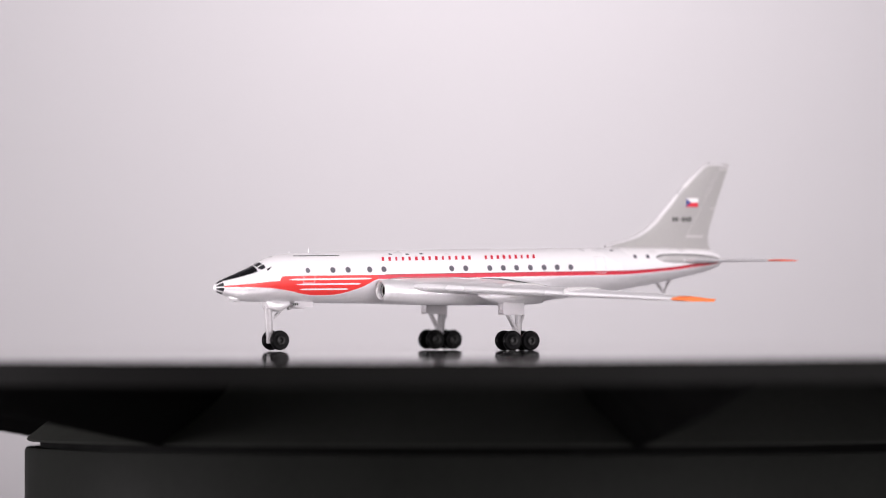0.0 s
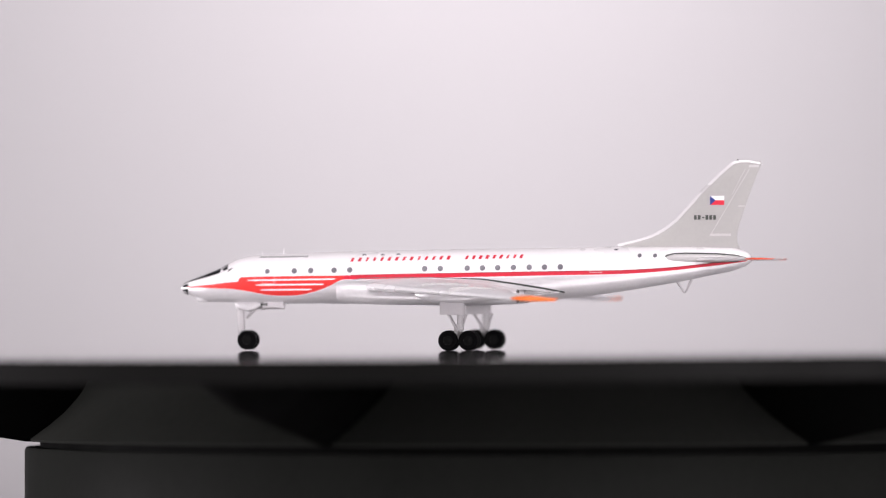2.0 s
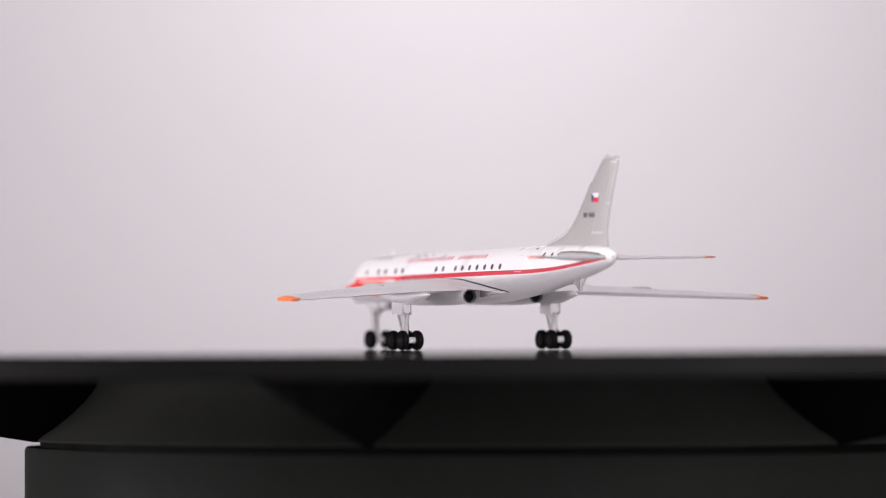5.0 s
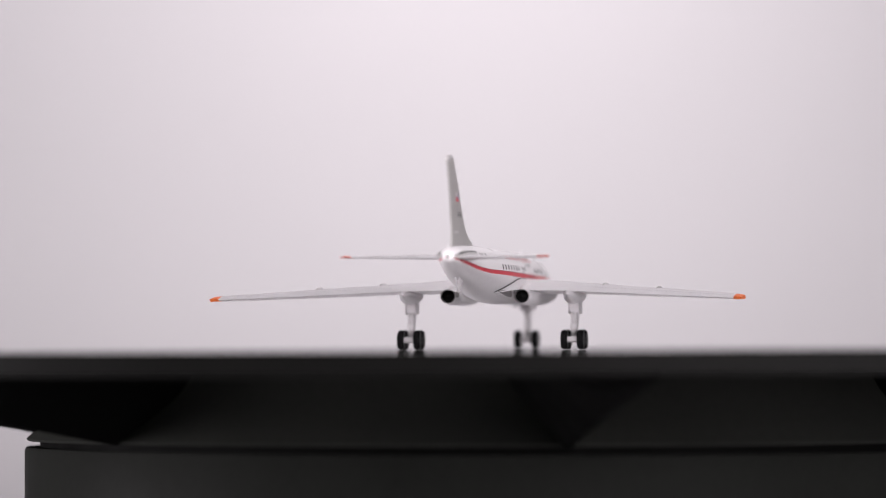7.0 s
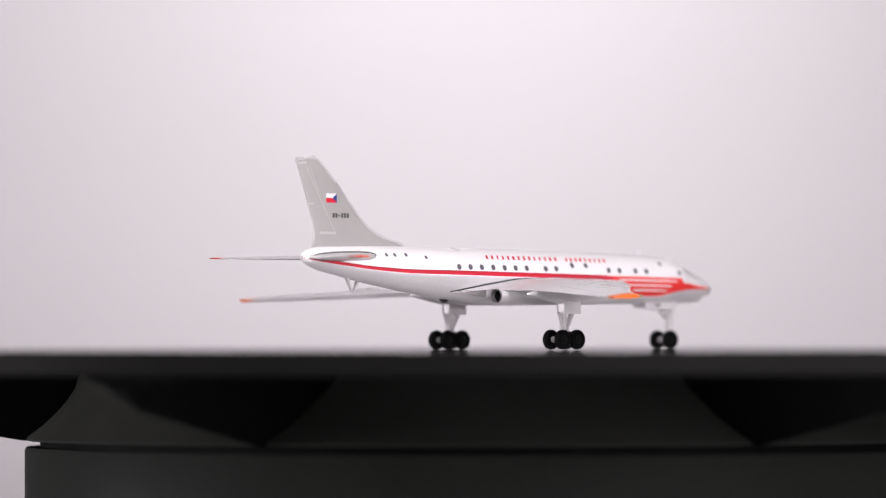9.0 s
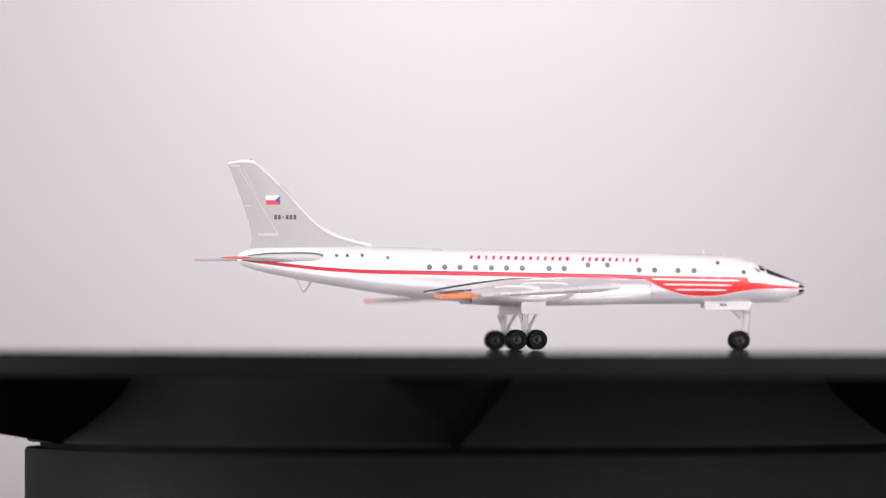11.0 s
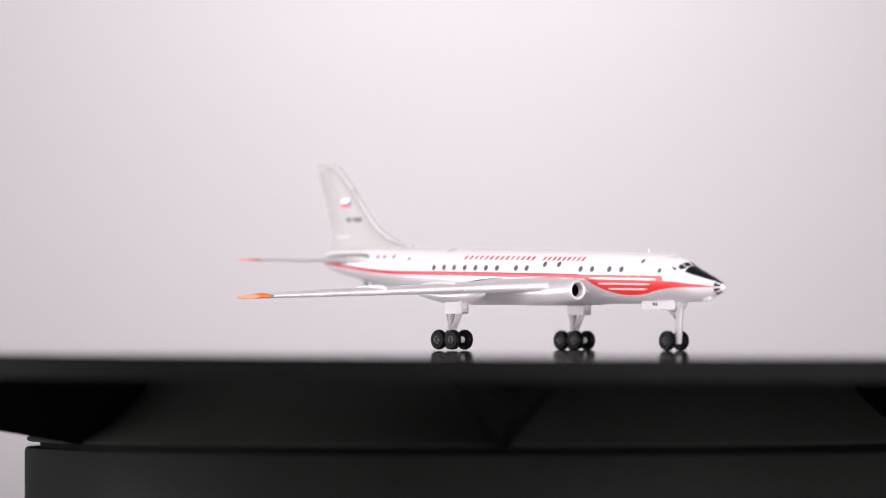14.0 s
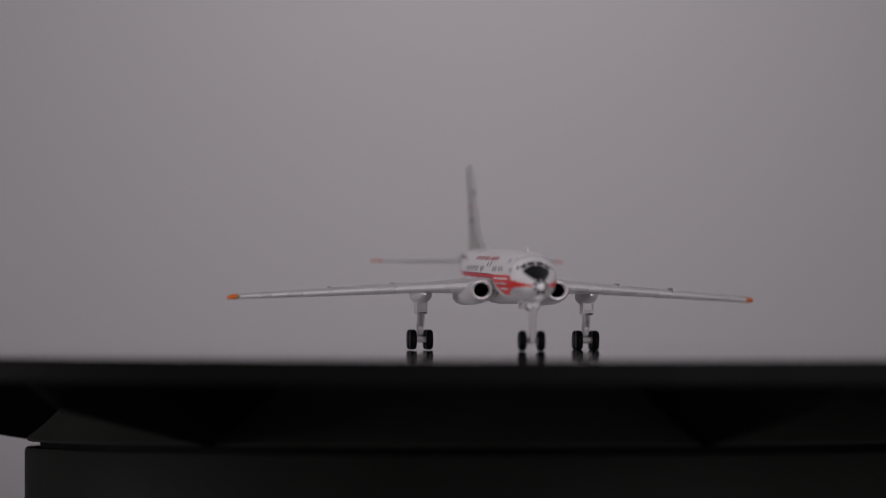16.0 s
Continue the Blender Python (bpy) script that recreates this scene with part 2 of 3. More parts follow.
def build_fuselage(plane):
    xs = frange(-459, -440, 3) + frange(-432, 440, 8) + frange(446, 559.5, 2.5) + [560.4]
    bm = bmesh.new()
    rings, nu, nl = [], 14, 14
    for x in xs:
        zc, h = section(x)
        s = math.acos(max(-0.98, min(0.98, (SPLIT(x) - zc) / h)))
        angles = [s * i / nu for i in range(nu + 1)] + [s + (math.pi - s) * i / nl for i in range(1, nl + 1)]
        full = angles + [2 * math.pi - a for a in angles[-2:0:-1]]
        rings.append([bm.verts.new(skin(x, a)) for a in full])
    m = len(rings[0])
    for a, b in zip(rings, rings[1:]):
        for i in range(m):
            f = bm.faces.new((a[i], a[(i + 1) % m], b[(i + 1) % m], b[i]))
            f.material_index = 0 if (i < nu or i >= m - nu) else 1
    bm.faces.new(rings[0])
    bm.faces.new(rings[-1][::-1])
    body = part("fuselage", bm, [WHITE, SILVER], plane, "white upper and silver lower fuselage")
    # chin fairing
    part("chin_fairing", loft([ellipse_x(x, 0, z, ry, rz) for x, z, ry, rz in ((536, 97, 2, 2), (530, 93.5, 7, 6.5), (520, 92, 10, 7.5), (505, 92, 10, 7), (488, 92.5, 7, 5), (478, 93, 2, 2))]), BRIGHT, body)
    for side in (1, -1):
        build_livery(body, side)
    build_nose(body)
    # masts and roof line
    part("antenna", rod((376, 0, 169), (375, 0, 179), 1.2, 0.5), WHITE, body)
    part("antenna", rod((414, 0, 165), (413.5, 0, 172.5), 0.9, 0.4), WHITE, body)
    decal("roof_line", [(x, 620 - 456.6 + (415 - x) * 0.014, 620 - 455.3 + (415 - x) * 0.014) for x in frange(415, 327, 8)], 1, INK, body, n=1)
    # tail skid
    for y in (-4, 4):
        part("tail_skid_strut", rod((-326, y, 122), (-340, 0, 101), 2.0, 1.6), GEAR, body)
        part("tail_skid_strut", rod((-353, y, 126), (-341, 0, 101), 2.0, 1.6), GEAR, body)
    return body


def build_livery(body, side):
    half = smooth_table([(-458, 2.2), (-420, 2.2), (-330, 2.5), (-200, 3.1), (0, 3.5), (200, 3.6), (300, 3.4), (450, 3.0)])
    decal("cheat_line", [(x, SPLIT(x) - half(x), SPLIT(x) + half(x)) for x in frange(-458, 430, 7)], side, RED, body, "red stripe along the side")
    decal("stripe_edge", [(x, SPLIT(x) + half(x) - 0.2, SPLIT(x) + half(x) + 0.8) for x in frange(-440, 248, 7)], side, MAROON, body, "dark red edge of the stripe", off=0.3, n=1)
    decal("pin_line", [(x, SPLIT(x) - half(x) - 1.9, SPLIT(x) - half(x)) for x in frange(-452, 270, 7)], side, WHITE, body, n=1)
    up = smooth_table([(253, 131.5), (300, 131.3), (400, 129.6), (440, 129), (447, 128.2), (449.5, 125), (451, 120.8), (470, 119.5), (500, 115.8), (546, 111.6)])
    low = smooth_table([(258, 126), (270, 122), (285, 114), (300, 108), (318, 102.5), (338, 98), (358, 96.3), (380, 96.2), (405, 98.5), (425, 102.5), (445, 105.8), (470, 108.6), (500, 109.4), (546, 109.6)])
    decal("flame", [(x, low(x), up(x)) for x in frange(262, 446, 4) + frange(447, 453, 1) + frange(457, 546, 5)], side, FLAME, body, "red flame panel", off=0.35, n=8)
    for x0, x1, z, tip in ((434, 275, 123, 0.016), (420, 296, 114.8, 0.012), (412, 318, 106.2, 0.01)):
        rows = []
        for x in frange(x0, x1, 6):
            k = min(1, (x0 - x) / 14 + 0.25, (x - x1) / 8 + 0.3)
            rows.append((x, z + (x0 - x) * tip - 1.35 * k, z + (x0 - x) * tip + 1.35 * k))
        decal("flame_bar", rows, side, WHITE, body, off=0.5, n=2)
    # silver edge under the flame
    decal("flame_edge", [(x, low(x) - 1.6, low(x) + 0.1) for x in frange(264, 446, 6)], side, WHITE, body, off=0.3, n=1)
    if side > 0:
        cabin = [(477, 481, 4.4), (525.5, 480, 5), (555, 479.6, 5), (597, 479, 5), (625, 478.4, 5), (759, 476.4, 5), (787, 476, 5),
                 (835, 475.4, 5), (862, 475, 5), (889, 474.6, 5), (917, 474.2, 5), (945, 473.8, 5), (972, 473.5, 5), (1000, 473.2, 5),
                 (1139, 453.5, 3.6), (1166, 453.5, 3.6)]
        xs = [(P - p, 620 - y, r) for p, y, r in cabin]
        dots = [(648, 452, 4, 0.3), (681, 452, 4, 0.3), (709, 451, 4, 0.3), (1096, 443, 4, 0.35)]
        word = [(P - 624, P - 809, 14), (P - 829, P - 938, 9)]
        wz = lambda x: 620 - 460.6 + (251 - x) * 0.0195
    else:
        cabin = [(754, 474, 5), (781, 474, 5), (808, 474.3, 5), (836, 474.6, 5), (864, 475, 5), (891, 475.3, 5), (919, 475.6, 5), (967, 476, 5), (994, 476.2, 5),
                 (1037, 469.8, 4.8), (1072, 470, 4.8), (1130, 478.4, 5), (1158, 478.6, 5), (1200, 479, 5), (1229, 479.4, 5), (1273, 465.6, 3.6), (1319, 482, 4),
                 (591, 454, 3.2), (610, 454, 3.2), (636, 453.6, 3.2), (681, 458, 3.0)]
        xs = [(p - 876.2 - (1.6 if p > 1100 else 0), 620 - y, r) for p, y, r in cabin]
        dots = []
        word = [(-51, 134, 14), (149, 258, 9)]
        wz = lambda x: 620 - 456.6 - (x + 49) * 0.0145
    for x, z, r in xs:
        disc_decal("cabin_window", x, z, r - 0.3, side, GLASS, body, "round dark grey cabin window", 0.45)
        disc_decal("window_rim", x, z, r + 0.5, side, LINE, body, off=0.32)
    for p, y, r, q in dots:
        disc_decal("roof_window", P - p, 620 - y, r, side, GLASS, body, squash=q)
    # the line of writing as slanted bars
    for a, b, count in word:
        step = (b - a) / count
        for k in range(count):
            x0 = a + step * k
            x1 = x0 + step * 0.68
            xa, xb = min(x0, x1), max(x0, x1)
            fwd = -1 if side > 0 else 1
            zc = wz((xa + xb) / 2)
            # one leaning bar for each letter
            w = (0.9, 1.0, 0.82, 0.95, 1.0, 0.88, 0.7)[(k * 3 + count) % 7]
            mid = (xa + xb) / 2
            bm = bmesh.new()
            quad = []
            for u, v in ((-1, 0), (1, 0), (1, 1), (-1, 1)):
                quad.append(bm.verts.new(skin_z(mid + u * w * 2.6 + fwd * 2.6 * (v - 0.5), zc + 6.6 * (v - 0.5), side, 0.4)))
            bm.faces.new(quad)
            part("name_bar", bm, RED, body, smooth=False)
    if side < 0:
        for x in (368, 395):
            decal("door_tick", [(x, 126.5, 130.5), (x + 1.4, 126.5, 130.5)], side, DOORLINE, body, off=0.6, n=1)
    # door outline
    for x0, x1, z0, z1 in (((P - 1074, P - 1052, 137, 166), (P - 490, P - 468, 117, 131)) if side > 0 else ()):
        for r in ([(x0, z0, z1), (x0 + 0.8, z0, z1)], [(x1 - 0.8, z0, z1), (x1, z0, z1)]):
            decal("door_line", r, side, DOORLINE, body, off=0.42, n=5)
        for z in (z0, z1 - 0.8):
            decal("door_line", [(x, z, z + 0.8) for x in frange(x0, x1, 6)], side, DOORLINE, body, off=0.42, n=1)


def build_nose(body):
    # black glazing on the sloping brow
    def patch(name, xs, span, mat, off, label=""):
        bm = bmesh.new()
        vs = []
        for x in xs:
            a0, a1 = span(x)
            vs.append([bm.verts.new(skin(x, a0 + (a1 - a0) * i / 8, off)) for i in range(9)])
        for a, b in zip(vs, vs[1:]):
            for i in range(8):
                bm.faces.new((a[i], a[i + 1], b[i + 1], b[i]))
        return part(name, bm, mat, body, label)
    wide = smooth_table([(478, 43), (490, 46), (500, 45), (520, 42), (540, 38), (547, 34)])
    patch("brow_glazing", frange(486, 545, 3), lambda x: (radians(-wide(x)), radians(wide(x))), BLACK, 0.4, "long black glazed brow")
    for s in (1, -1):
        patch("brow_frame", frange(486, 545, 3), lambda x: (s * radians(wide(x)), s * radians(wide(x) + 3.5)), FINEDGE, 0.45)
        patch("windscreen", frange(474, 484, 2), lambda x: (s * radians(3), s * radians(25)), PANE, 0.5, "black cockpit windscreen pane")
        patch("windscreen", frange(472, 483, 2), lambda x: (s * radians(29), s * radians(29 + 17 * min(1, (486 - x) / 7))), PANE, 0.5, "black cockpit windscreen pane")
        patch("side_window", frange(461.5, 471, 1), lambda x: (s * radians(50), s * radians(50 + 9 * (x - 460.5) / 10)), PANE, 0.5)
    patch("windscreen_frame", frange(471, 490, 2), lambda x: (radians(-50), radians(50)), BRIGHT, 0.25, "bright cockpit frame")
    # glazed nose: dark panes between bright ribs
    bm = bmesh.new()
    vs = []
    for x in frange(545, 560, 1.5):
        vs.append([bm.verts.new(skin(x, 2 * math.pi * i / 24, 0.3)) for i in range(24)])
    for a, b in zip(vs, vs[1:]):
        for i in range(24):
            bm.faces.new((a[i], a[(i + 1) % 24], b[(i + 1) % 24], b[i]))
    bm.faces.new(vs[-1])
    part("nose_frame", bm, BRIGHT, body, "bright frame of the glazed nose")
    for k in range(8):
        a = radians(45 * k + 22.5)
        bm = bmesh.new()
        vs = []
        for x, w in ((545.8, 16.5), (549.5, 16), (553, 14.5), (557.2, 11)):
            vs.append([bm.verts.new(skin(x, a + radians(w) * (i / 2 - 1), 0.6)) for i in range(5)])
        for p, q in zip(vs, vs[1:]):
            for i in range(4):
                bm.faces.new((p[i], p[i + 1], q[i + 1], q[i]))
        part("nose_pane", bm, BLACK, body, "dark nose pane")


AIRFOIL = [(1.0, 0.0), (0.9, 0.022), (0.75, 0.048), (0.6, 0.068), (0.45, 0.08), (0.3, 0.08), (0.18, 0.068), (0.09, 0.05), (0.04, 0.034), (0.012, 0.018), (0, 0),
           (0.012, -0.014), (0.04, -0.024), (0.09, -0.032), (0.18, -0.04), (0.3, -0.045), (0.45, -0.043), (0.6, -0.036), (0.75, -0.025), (0.9, -0.011)]


BLUNT = [(u, math.copysign(max(abs(v), 0.036 if u > 0.5 else 0.0), v)) for u, v in AIRFOIL]


def foil(y, lead, trail, z, thick, tilt=0.0, shape=AIRFOIL):
    c = lead - trail
    return [(lead - u * c, y, z + v * c * thick + tilt * c * (0.5 - u)) for u, v in shape]


def wing_at(y):
    """Leading edge, trailing edge, height and thickness of the wing at y from the middle."""
    lead = float(np.interp(y, [30, 80, 470], [212, 220, -103]))
    trail = float(np.interp(y, [30, 80, 155, 470], [-60, -44, -40, -178]))
    z = float(np.interp(y, [30, 80, 160, 470], [108, 108, 105.5, 90]))
    return lead, trail, z, float(np.interp(y, [30, 160, 470], [0.8, 0.78, 0.95])), 0.02


def build_wing(plane, s):
    ys = [24, 50, 80, 115, 155, 200, 250, 300, 350, 400, 440, 456]
    wing = part("wing", loft([foil(s * y, *wing_at(y)) for y in ys]), SILVER, plane, "swept silver wing")
    tips = []
    for y, k in ((456, 1.0), (463, 0.99), (468, 0.95), (470.5, 0.86)):
        l, t, z, h, w = wing_at(y)
        m = (l + t) / 2
        tips.append(foil(s * y, m + (l - m) * k, m + (t - m) * k, z, h * max(k, 0.9), w, BLUNT))
    part("wing_tip", loft(tips), ORANGE, wing, "orange wing tip")
    l, t, z, h, w = wing_at(455)
    z += w * (l - t) / 2
    if s < 0:
        part("tip_lamp", loft([ellipse_x(l + dx, s * 457, z + 0.5, r, r * 0.8, 10) for dx, r in ((-9, 1), (-7, 2.6), (0, 2.6), (2.5, 1.6), (3, 0.4))]), GREEN, wing, "green wing tip lamp")
    part("leading_edge", loft([[(x + 0.5, y, z) for x, y, z in [foil(s * yy, *wing_at(yy))[i] for i in (8, 9, 10, 11, 12)]] for yy in (84, 200, 330, 455)], cap=False, closed=False), BRIGHT, wing, "polished leading edge")
    # wing fences
    for y, x0, x1 in ((200, 17, 100), (304, -43, 36)):
        l, t, z, h, w = wing_at(y)
        zt = z + 0.075 * (l - t) * h + w * (l - t) * 0.1
        rows = []
        for u in (0, 0.12, 0.4, 0.75, 1):
            x = x1 + (x0 - x1) * u
            hgt = (0.5, 3.0, 4.2, 3.6, 1.0)[(0, 0.12, 0.4, 0.75, 1).index(u)]
            rows.append([(x, s * y - 0.9, zt - 6), (x, s * y + 0.9, zt - 6), (x, s * y + 0.5, zt + hgt), (x, s * y - 0.5, zt + hgt)])
        part("wing_fence", loft(rows), TRIM, wing, "thin grey wing fence")
    # flap and aileron seams
    for y0, y1 in ((175, 300), (306, 450)):
        rows = []
        for y in (y0, (y0 + y1) / 2, y1):
            l, t, z, h, w = wing_at(y)
            c = l - t
            rows.append([(l - c * u, s * y, z + 0.3 + v * c * h + w * c * (0.5 - u)) for u, v in ((0.745, 0.0487), (0.755, 0.0472))])
        part("flap_seam", loft(rows, cap=False, closed=False), LINE, wing)
    # landing-gear pod
    pod = [(118, 98, 2, 2), (108, 97, 9, 7), (85, 96, 15, 12), (55, 95, 17, 14), (20, 95, 17, 14), (-8, 97, 13, 11), (-32, 98, 8, 7), (-50, 98, 4, 3.4), (-56, 98, 1.2, 1)]
    part("gear_pod", loft([ellipse_x(x, s * 147, z, ry, rz) for x, z, ry, rz in pod]), SILVER, wing, "teardrop landing-gear pod")
    return wing


def build_nacelle(plane, s):
    st = [(257, 104.5, 21, 19), (246, 104, 22.5, 20), (200, 101.5, 23, 21), (120, 100, 23, 21), (40, 99, 22, 20), (0, 98, 20, 18.5), (-28, 96.5, 16.5, 15.6), (-51, 95, 13.4, 12.6)]
    y0 = 66
    nac = part("engine_nacelle", loft([ellipse_x(x, s * y0, z, ry, rz, 32) for x, z, ry, rz in st], cap=False), SILVER, plane, "silver engine nacelle in the wing root")
    lip = [(257, 21, 19), (263, 20.2, 18.4), (267, 18.6, 17.0), (268, 16.6, 15.2), (266.5, 13.8, 12.8), (257, 12.2, 11.4)]
    part("intake_lip", loft([ellipse_x(x, s * y0, 104.5, ry, rz, 32) for x, ry, rz in lip], cap=False), SILVER, nac, "polished intake lip")
    part("intake_duct", loft([ellipse_x(x, s * y0, 104.5, ry, rz, 32) for x, ry, rz in ((261, 12.8, 11.9), (221, 10, 9.8), (220, 1, 1))], cap=False), HOLE, nac, "dark intake")
    part("exhaust_ring", loft([ellipse_x(x, s * y0, 95, r, r * 0.94, 32) for x, r in ((-49, 13.2), (-53, 12.8), (-53.6, 12.0), (-42, 11.4))], cap=False), TROUGH, nac, "dark exhaust ring")
    part("exhaust_cone", loft([ellipse_x(x, s * y0, 95, r, r * 0.94, 24) for x, r in ((-44, 12.2), (-45, 5), (-49, 1))]), HOLE, nac, "black nozzle interior")
    # fairing between nacelle and fuselage, running to a point behind the wing
    st = [(266, 108, 38, 3, 8), (240, 108, 41, 9, 15), (200, 107, 45, 18, 19), (120, 106, 46, 26, 21), (0, 104, 46, 24, 18), (-36, 103, 38, 12, 13), (-62, 103, 36, 11, 11), (-95, 102.5, 33, 8, 6.5), (-132, 102, 27, 1.5, 1)]
    part("root_fairing", loft([ellipse_x(x, s * y, z, ry, rz, 28) for x, z, y, ry, rz in st]), SILVER, nac, "tapered wing-root fairing")
    # dark trough behind the nozzle, tapering along the fairing
    trough = []
    for x, y, z0, z1 in ((-61, 49.8, 93, 107), (-75, 47, 95, 106.4), (-90, 43.2, 97.5, 105.6), (-105, 38.5, 100, 104.6), (-116, 34.6, 102, 103.4)):
        trough.append([(x, s * (y - 5), z0), (x, s * y, z0), (x, s * (y + 0.4), z1), (x, s * (y - 5), z1)])
    part("exhaust_trough", loft(trough), TROUGH, nac, "dark grey panel behind the nozzle")
    # dark seam along the fairing's upper edge
    seam = smooth_table([(-131, 102.5), (-110, 106.3), (-75, 112.5), (-25, 120), (20, 125.5), (60, 127)])
    wid = smooth_table([(-131, 1.4), (-80, 1.6), (0, 1.3), (60, 0.6)])
    decal("fairing_seam", [(x, seam(x) - wid(x), seam(x) + wid(x)) for x in frange(-131, 60, 8)], s, INK, nac, "dark seam line", off=0.6, n=1)
    # front run of the seam, its dark colour includes the splitter's shadow
    front = smooth_table([(60, 127), (128, 128.4), (200, 128), (232, 126), (250, 121.5), (262, 113)])
    decal("fairing_seam", [(x, front(x) - 0.6, front(x) + 0.6) for x in frange(60, 240, 9) + frange(243, 262, 3)], s, TROUGH, nac, "thin seam line, darkened for the splitter shadow", off=0.6, n=1)
    shell = []
    for x in frange(-131, 60, 8):
        top = skin_z(x, seam(x) - wid(x), s, 0.3)
        l = float(np.interp(x, [-131, -50, 0, 60], [1.5, 18, 26, 34]))
        shell.append([top, top + Vector((0, s * l * 0.35, -l * 0.28)), top + Vector((0, s * l, -l * 0.42))])
    part("fairing_fillet", loft(shell, cap=False, closed=False), SILVER, nac)
    return nac


def wheel_mesh(r, w):
    return lathe_y([(r * 0.45, -w * 0.42), (r * 0.62, -w * 0.5), (r * 0.86, -w * 0.48), (r * 0.97, -w * 0.3), (r, -w * 0.1), (r, w * 0.1), (r * 0.97, w * 0.3), (r * 0.86, w * 0.48), (r * 0.62, w * 0.5), (r * 0.45, w * 0.42)], 36)


def add_wheel(gear, x, y, z, r, w):
    t = part("wheel", wheel_mesh(r, w), TYRE, gear, "black tyre", at=Matrix.Translation((x * U, y * U, z * U)))
    for d in (-1, 1):
        part("hub", lathe_y([(r * 0.46, d * w * 0.40), (r * 0.44, d * w * 0.46), (r * 0.3, d * w * 0.42), (r * 0.16, d * w * 0.5), (r * 0.08, d * w * 0.52)], 20), HUB, gear, "dark hub", at=Matrix.Translation((x * U, y * U, z * U)))
    return t


def build_main_gear(plane, s):
    yc = s * 147
    shift = Matrix.Translation((2.7 * s * U, 0, 0))
    gear = part("main_gear", rod((36, yc, 84), (36, yc, 16), 6.2, 4.8), GEAR, plane, "grey main landing-gear leg", at=shift)
    part("bogie_beam", box(14, 60, yc - 3.4, yc + 3.4, 14, 22, 1.2), GEAR, gear)
    for x in (55, 19.5):
        part("axle", rod((x, yc - 13, 18), (x, yc + 13, 18), 5.6), GEAR, gear, "pale grey axle drum")
        for d in (-1, 1):
            add_wheel(gear, x, yc + d * 14.4, 17.8, 17.7, 12)
    part("brace", rod((58, yc - 4, 66), (40, yc - 4, 34), 2.3), GEAR, gear)
    part("brace", rod((58, yc + 4, 66), (40, yc + 4, 34), 2.3), GEAR, gear)
    part("brace", rod((25, yc, 64), (34, yc, 38), 2.6), GEAR, gear)
    part("torque_link", box(40, 46, yc - 4.5, yc + 4.5, 26, 42, 1), GEAR, gear)
    part("collar", rod((36, yc, 46), (36, yc, 36), 6.8), GEAR, gear)
    for d in (-1, 1):
        part("gear_door", box(28, 71, yc + d * 8.5 - 1.1, yc + d * 8.5 + 1.1, 63, 90, 0.7), DOOR, gear, "grey gear door")
    part("gear_bay", box(30, 69, yc - 7.2, yc + 7.2, 66, 88, 1), DOOR, gear)
    part("door_hinge", box(65, 70, yc - 8, yc + 8, 66, 72, 0.8), GEAR, gear)


def build_nose_gear(plane):
    gear = part("nose_gear", rod((455, 0, 84), (451, 0, 12), 7.0, 6.0), GEAR, plane, "grey nose landing-gear leg", at=Matrix.Translation((-1 * U, -1 * U, 0)))
    part("axle", rod((440, -13, 17.3), (440, 13, 17.3), 5.4), GEAR, gear, "pale grey axle drum")
    part("fork", box(436, 456, -5, 5, 13, 25, 1.4), GEAR, gear)
    for d in (-1, 1):
        add_wheel(gear, 440, d * 16, 17.4, 17.4, 12.5)
    part("brace", rod((424, 0, 76), (443, 0, 56), 2.2), GEAR, gear)
    part("drag_link", rod((440, 0, 60), (428, 0, 72), 2.8), GEAR, gear)
    part("gear_housing", loft([ellipse_x(x, 0, z, ry, rz, 20, 3.2) for x, z, ry, rz in ((463, 84, 10, 4), (459, 80, 12, 8), (440, 77, 12.5, 10), (425, 79, 12.5, 8), (416, 82, 10, 5))]), SILVER, gear)
    for d in (-1, 1):
        span = (374, 412, 75, 88) if d > 0 else (376, 457, 71.5, 88)
        part("gear_door", box(span[0], span[1], d * 14.5 - 1.1, d * 14.5 + 1.1, span[2], span[3], 0.7), DOOR, gear, "grey nose-gear door")
        for k in range(3):
            part("mark_bar", box(412 - 4.2 * k, 415 - 4.2 * k, d * 15.9 - 0.15, d * 15.9 + 0.15, 78, 82.5, 0), INK, gear, "dark printed mark")
    part("lamp", rod((408, 0, 74), (416, 0, 73), 3), GEAR, gear)


